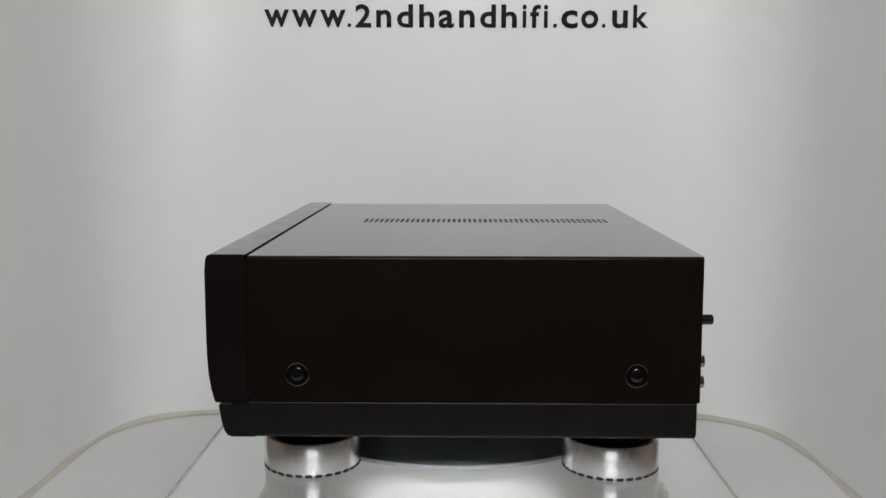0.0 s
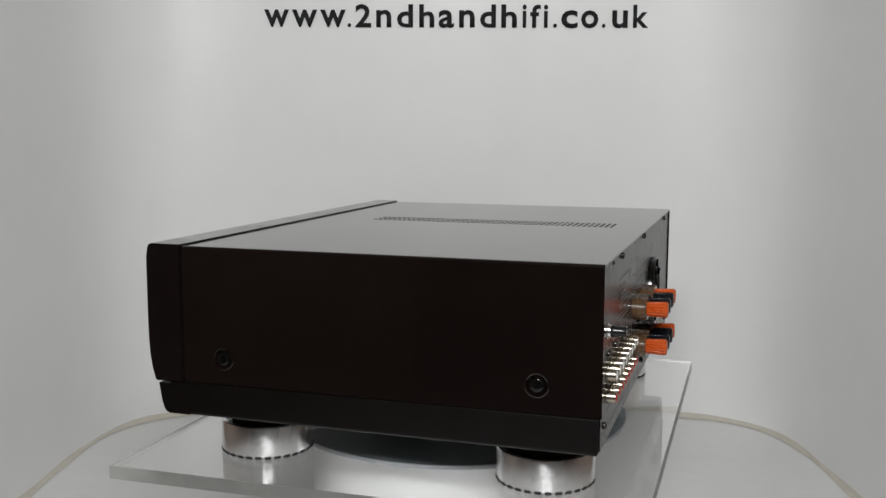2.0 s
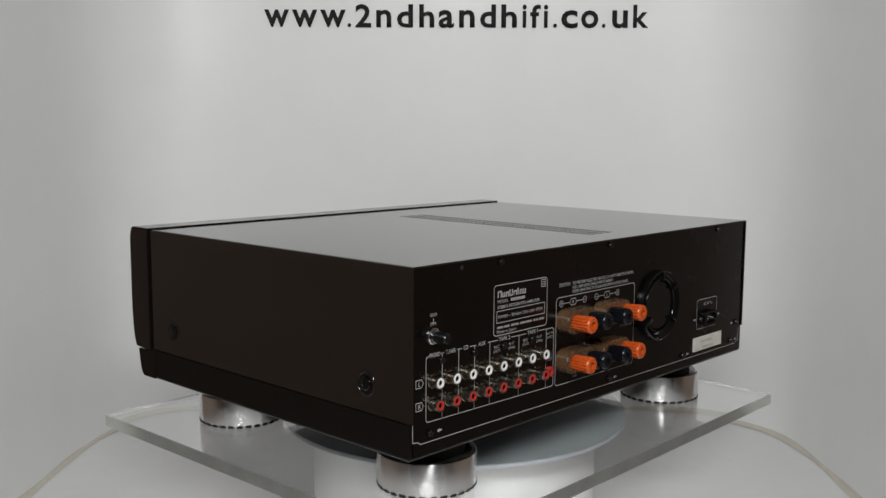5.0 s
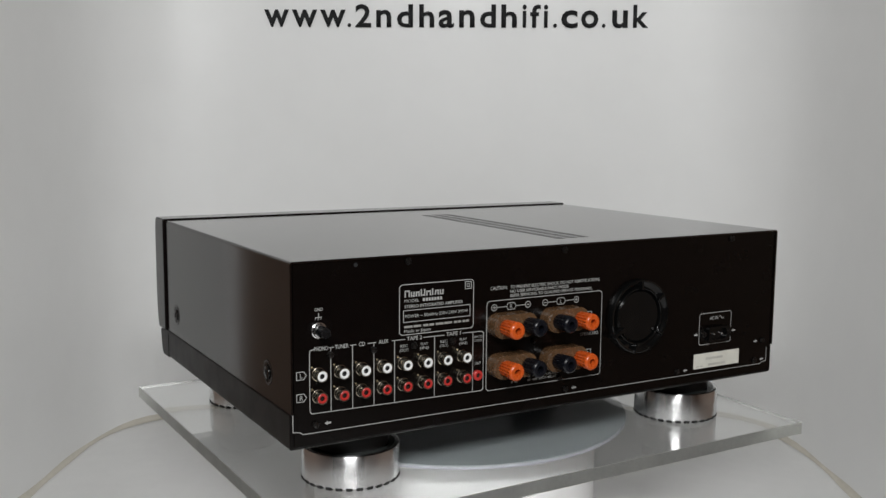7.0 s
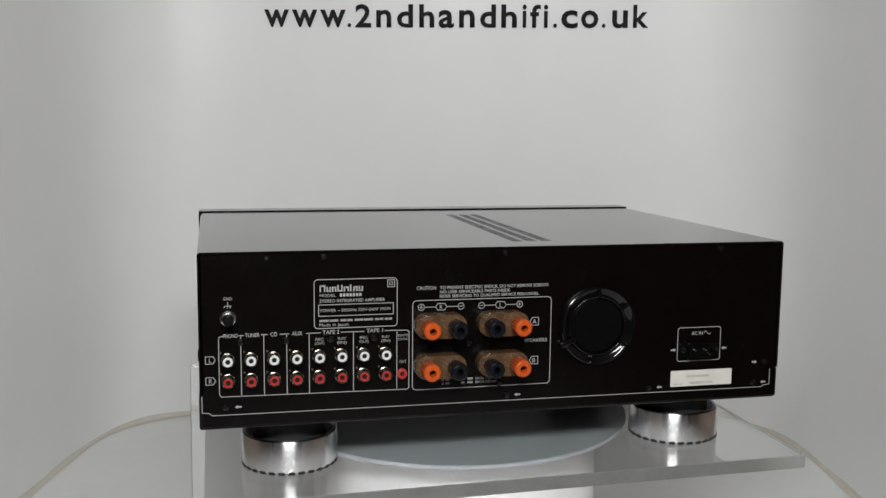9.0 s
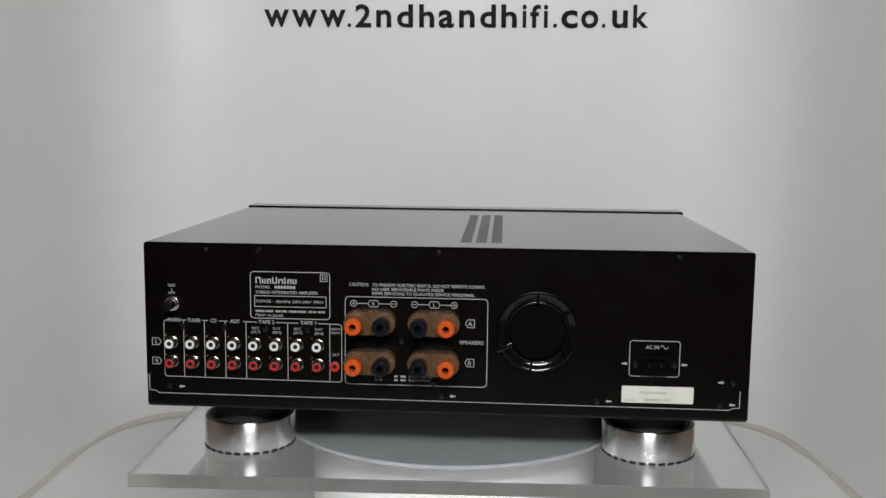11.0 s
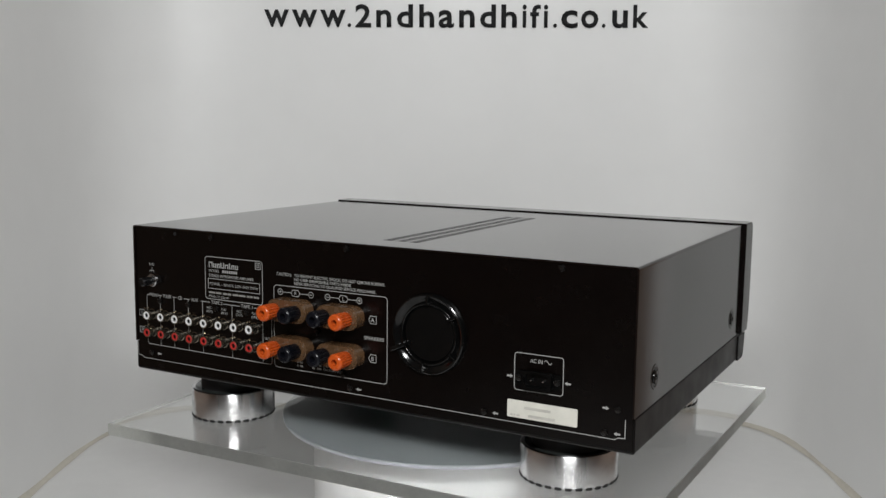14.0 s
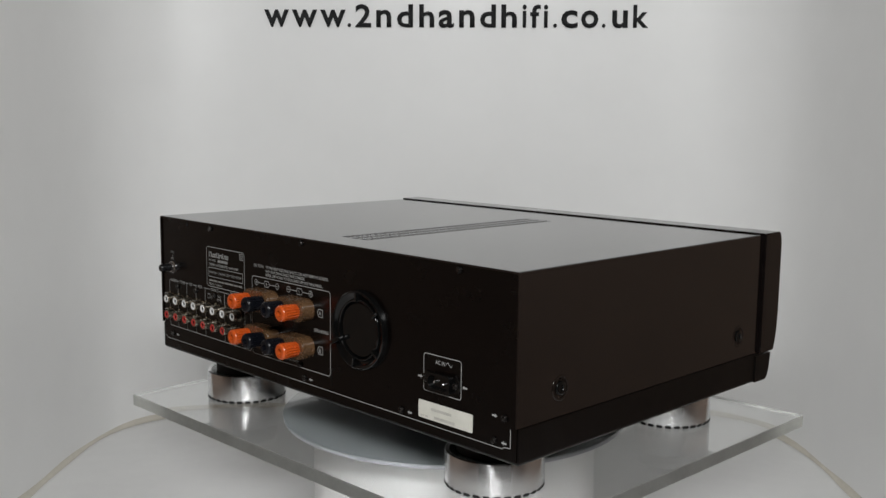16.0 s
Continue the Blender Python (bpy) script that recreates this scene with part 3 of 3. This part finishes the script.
# small remote socket
bm = bmesh.new()
lathe(bm, [(0.0036, 0.0), (0.0036, 0.0022), (0.0030, 0.0026), (0.0018, 0.0026), (0.0017, 0.0010)], 24, "-y", cap=False)
jack = part("remote_socket", bm, REDP, amp, "small red plastic socket", pose(-0.0768 + DX, RY, 0.0605))
bm = bmesh.new()
lathe(bm, [(0.0018, 0.0006), (0.0018, 0.0009)], 16, "-y")
part("bore", bm, INSIDE, jack)
# ground post
post = empty("ground_post")
post.parent, post.location = amp, (-0.1948 + DX, RY, 0.1037)
bm = bmesh.new()
lathe(bm, [(0.0052, 0.0), (0.0052, 0.0010), (0.0046, 0.0014), (0.0042, 0.0030), (0.0028, 0.0034)], 28, "-y")
part("washer", bm, PINS, post, "bright steel washer")
bm = bmesh.new()
lathe(bm, [(0.0026, 0.0026), (0.0036, 0.0034), (0.0038, 0.0056), (0.0035, 0.0064), (0.0034, 0.0118), (0.0028, 0.0127)], 20, "-y")
part("knob", bm, BLACKP, post, "black plastic knob")

# speaker terminals
PX = [-0.0603, -0.0412, -0.0151, 0.0040]
PZ = [0.0945, 0.0658]
BD = 0.0108


def knob_mesh(mat):
    bm = bmesh.new()
    n = 48
    prof = [(0.0051, BD - 0.0005), (0.0055, BD + 0.0006), (0.0060, BD + 0.0105), (0.0061, BD + 0.0138), (0.0056, BD + 0.0148), (0.0048, BD + 0.0153), (0.0024, BD + 0.0153), (0.0022, BD + 0.0086)]
    rings = []
    for r, h in prof:
        ring = []
        for i in range(n):
            a = 2 * math.pi * i / n
            rr = r - (0.0010 if (i % 3) == 0 and r > 0.0050 and h < BD + 0.0138 else 0.0)
            ring.append(bm.verts.new((rr * math.cos(a), -h, rr * math.sin(a))))
        rings.append(ring)
    for a, b in zip(rings, rings[1:]):
        for i in range(n):
            bm.faces.new((a[i], a[(i + 1) % n], b[(i + 1) % n], b[i]))
    bm.faces.new(rings[-1])
    return mesh_of("terminal_knob", bm, [mat, INSIDE])


KNOB = {"orange": knob_mesh(ORANGE), "black": knob_mesh(BLUEBLK)}
for data in KNOB.values():
    for p in data.polygons:
        if p.center.y > -(BD + 0.0090) and math.hypot(p.center.x, p.center.z) < 0.0005:
            p.material_index = 1
bm = bmesh.new()
prism(bm, rounded(-0.0182, 0.0182, -0.0084, 0.0084, 0.0080, 7), -BD, 0.0, "y")
bmesh.ops.bevel(bm, geom=[e for e in bm.edges if abs(e.verts[0].co.y + BD) < 1e-6 and abs(e.verts[1].co.y + BD) < 1e-6], offset=0.0012, segments=2, affect="EDGES")
TERM = mesh_of("terminal_base", bm, AMBER)
for z in PZ:
    for a, b in ((0, 1), (2, 3)):
        base = part("terminal_base", TERM, None, amp, "smoky amber plastic terminal housing", pose((PX[a] + PX[b]) / 2 + DX, RY, z))
        for k in (a, b):
            colour = "orange" if k in (0, 3) else "black"
            part("terminal_knob", KNOB[colour], None, base, colour + " fluted screw knob", pose(PX[k] - (PX[a] + PX[b]) / 2, -0.0002, 0))

# round cooling duct
fan = empty("cooling_duct")
fan.parent, fan.location = amp, (0.0672 + DX, RY, 0.0892)
def lip(r, w, h, base):
    """Profile of a rounded rim: mean radius r, half width w, height h above the panel, standing on base."""
    return [(r + w, base)] + [(r + w * math.cos(radians(a)), h - w + w * math.sin(radians(a))) for a in range(0, 181, 15)] + [(r - w, base)]


bm = bmesh.new()
lathe(bm, [(0.0287, 0.0), (0.0286, 0.0030), (0.0282, 0.0041), (0.0274, 0.0046), (0.0264, 0.0043), (0.0254, 0.0036), (0.0244, 0.0028), (0.0234, 0.0022), (0.0222, 0.0018)], 96, "-y", cap=False)
part("outer_ring", bm, FANP, fan)
bm = bmesh.new()
lathe(bm, lip(0.0214, 0.0008, 0.0034, 0.0004) + [(0.0190, 0.0016), (0.0010, 0.0014)], 96, "-y")
part("hub_plate", bm, FANP, fan)
for k, ang in enumerate((35, 100, 270, 325)):
    bm = bmesh.new()
    box(bm, 0.0205, 0.0272, -0.0058, -0.0004, -0.0011, 0.0011, 0.0004, 1)
    part("spoke", bm, FANP, fan, m=pose(0, 0, 0, 0, ang, 0))
bm = bmesh.new()
box(bm, 0.0190, 0.0315, -0.0070, -0.0004, -0.0016, 0.0016, 0.0006, 2)
part("latch", bm, FANP, fan, m=pose(0, 0, 0, 0, 155, 0))

# mains inlet
inlet = empty("mains_inlet")
inlet.parent, inlet.location = amp, (0.1497 + DX, RY, 0.0677)
bm = bmesh.new()
prism(bm, rounded(-0.0165, 0.0165, -0.0052, 0.0052, 0.0025), -0.0014, -0.0002, "y")
part("flange", bm, FANP, inlet)


def collar(bm, outer, inner, low, high, deep):
    """A raised rim between two outlines of equal count, with a well inside it."""
    loops = [[bm.verts.new((x, -h, z)) for x, z in pts] for pts, h in ((outer, low), (outer, high), (inner, high), (inner, deep))]
    n = len(outer)
    for a, b in zip(loops, loops[1:]):
        for k in range(n):
            bm.faces.new((a[k], a[(k + 1) % n], b[(k + 1) % n], b[k]))
    bm.faces.new(loops[-1])
    return bm


bm = collar(bmesh.new(), rounded(-0.0104, 0.0104, -0.0060, 0.0060, 0.0022), rounded(-0.0092, 0.0092, -0.0044, 0.0044, 0.0038), 0.0014, 0.0046, 0.0017)
part("well", bm, FANP, inlet)
for x in (-0.0043, 0.0043):
    bm = bmesh.new()
    lathe(bm, [(0.0007, 0.0018), (0.0007, 0.0038), (0.0004, 0.0042)], 14, "-y", at=(x, 0, 0))
    part("pin", bm, PINS, inlet, "bright steel pin")

# sticker
sticker = part("serial_sticker", prism(bmesh.new(), rounded(0.1275 + DX, 0.1776 + DX, 0.0399, 0.0520, 0.0008), RY - 0.0005, RY - 0.0001, "y"), STICKER, amp, "cream paper sticker with faint grey writing")
blocks("faint_writing", [(0.1300, 0.1318, 0.0412, 0.0424), (0.1324, 0.1336, 0.0412, 0.0424), (0.1345, 0.1368, 0.0412, 0.0424),
                         (0.1430, 0.1620, 0.0414, 0.0432), (0.1400, 0.1590, 0.0466, 0.0484)], PALEINK, RY - 0.0005, sticker).location.x = DX


# ---- what moves: the turntable carries sheet and amplifier round at an even speed ----
def turn(t):
    return 89.66 - 8.435 * t + 0.0022 * t * t


def motions():
    times = [0.0, 2.0, 4.0, 6.0, 8.0, 10.0, 12.0, 14.0, 16.0]
    walk(platter, [(t, pose(0, 0, 0, 0, 0, turn(t))) for t in times])
    walk(sheet, [(t, pose(0, 0, 0, 0, 0, turn(t))) for t in times])
    walk(amp, [(t, pose(0, 0, 0, 0, 0, turn(t)) @ pose(0, 0, 0, -0.224, 0.374, 0)) for t in times])


motions()
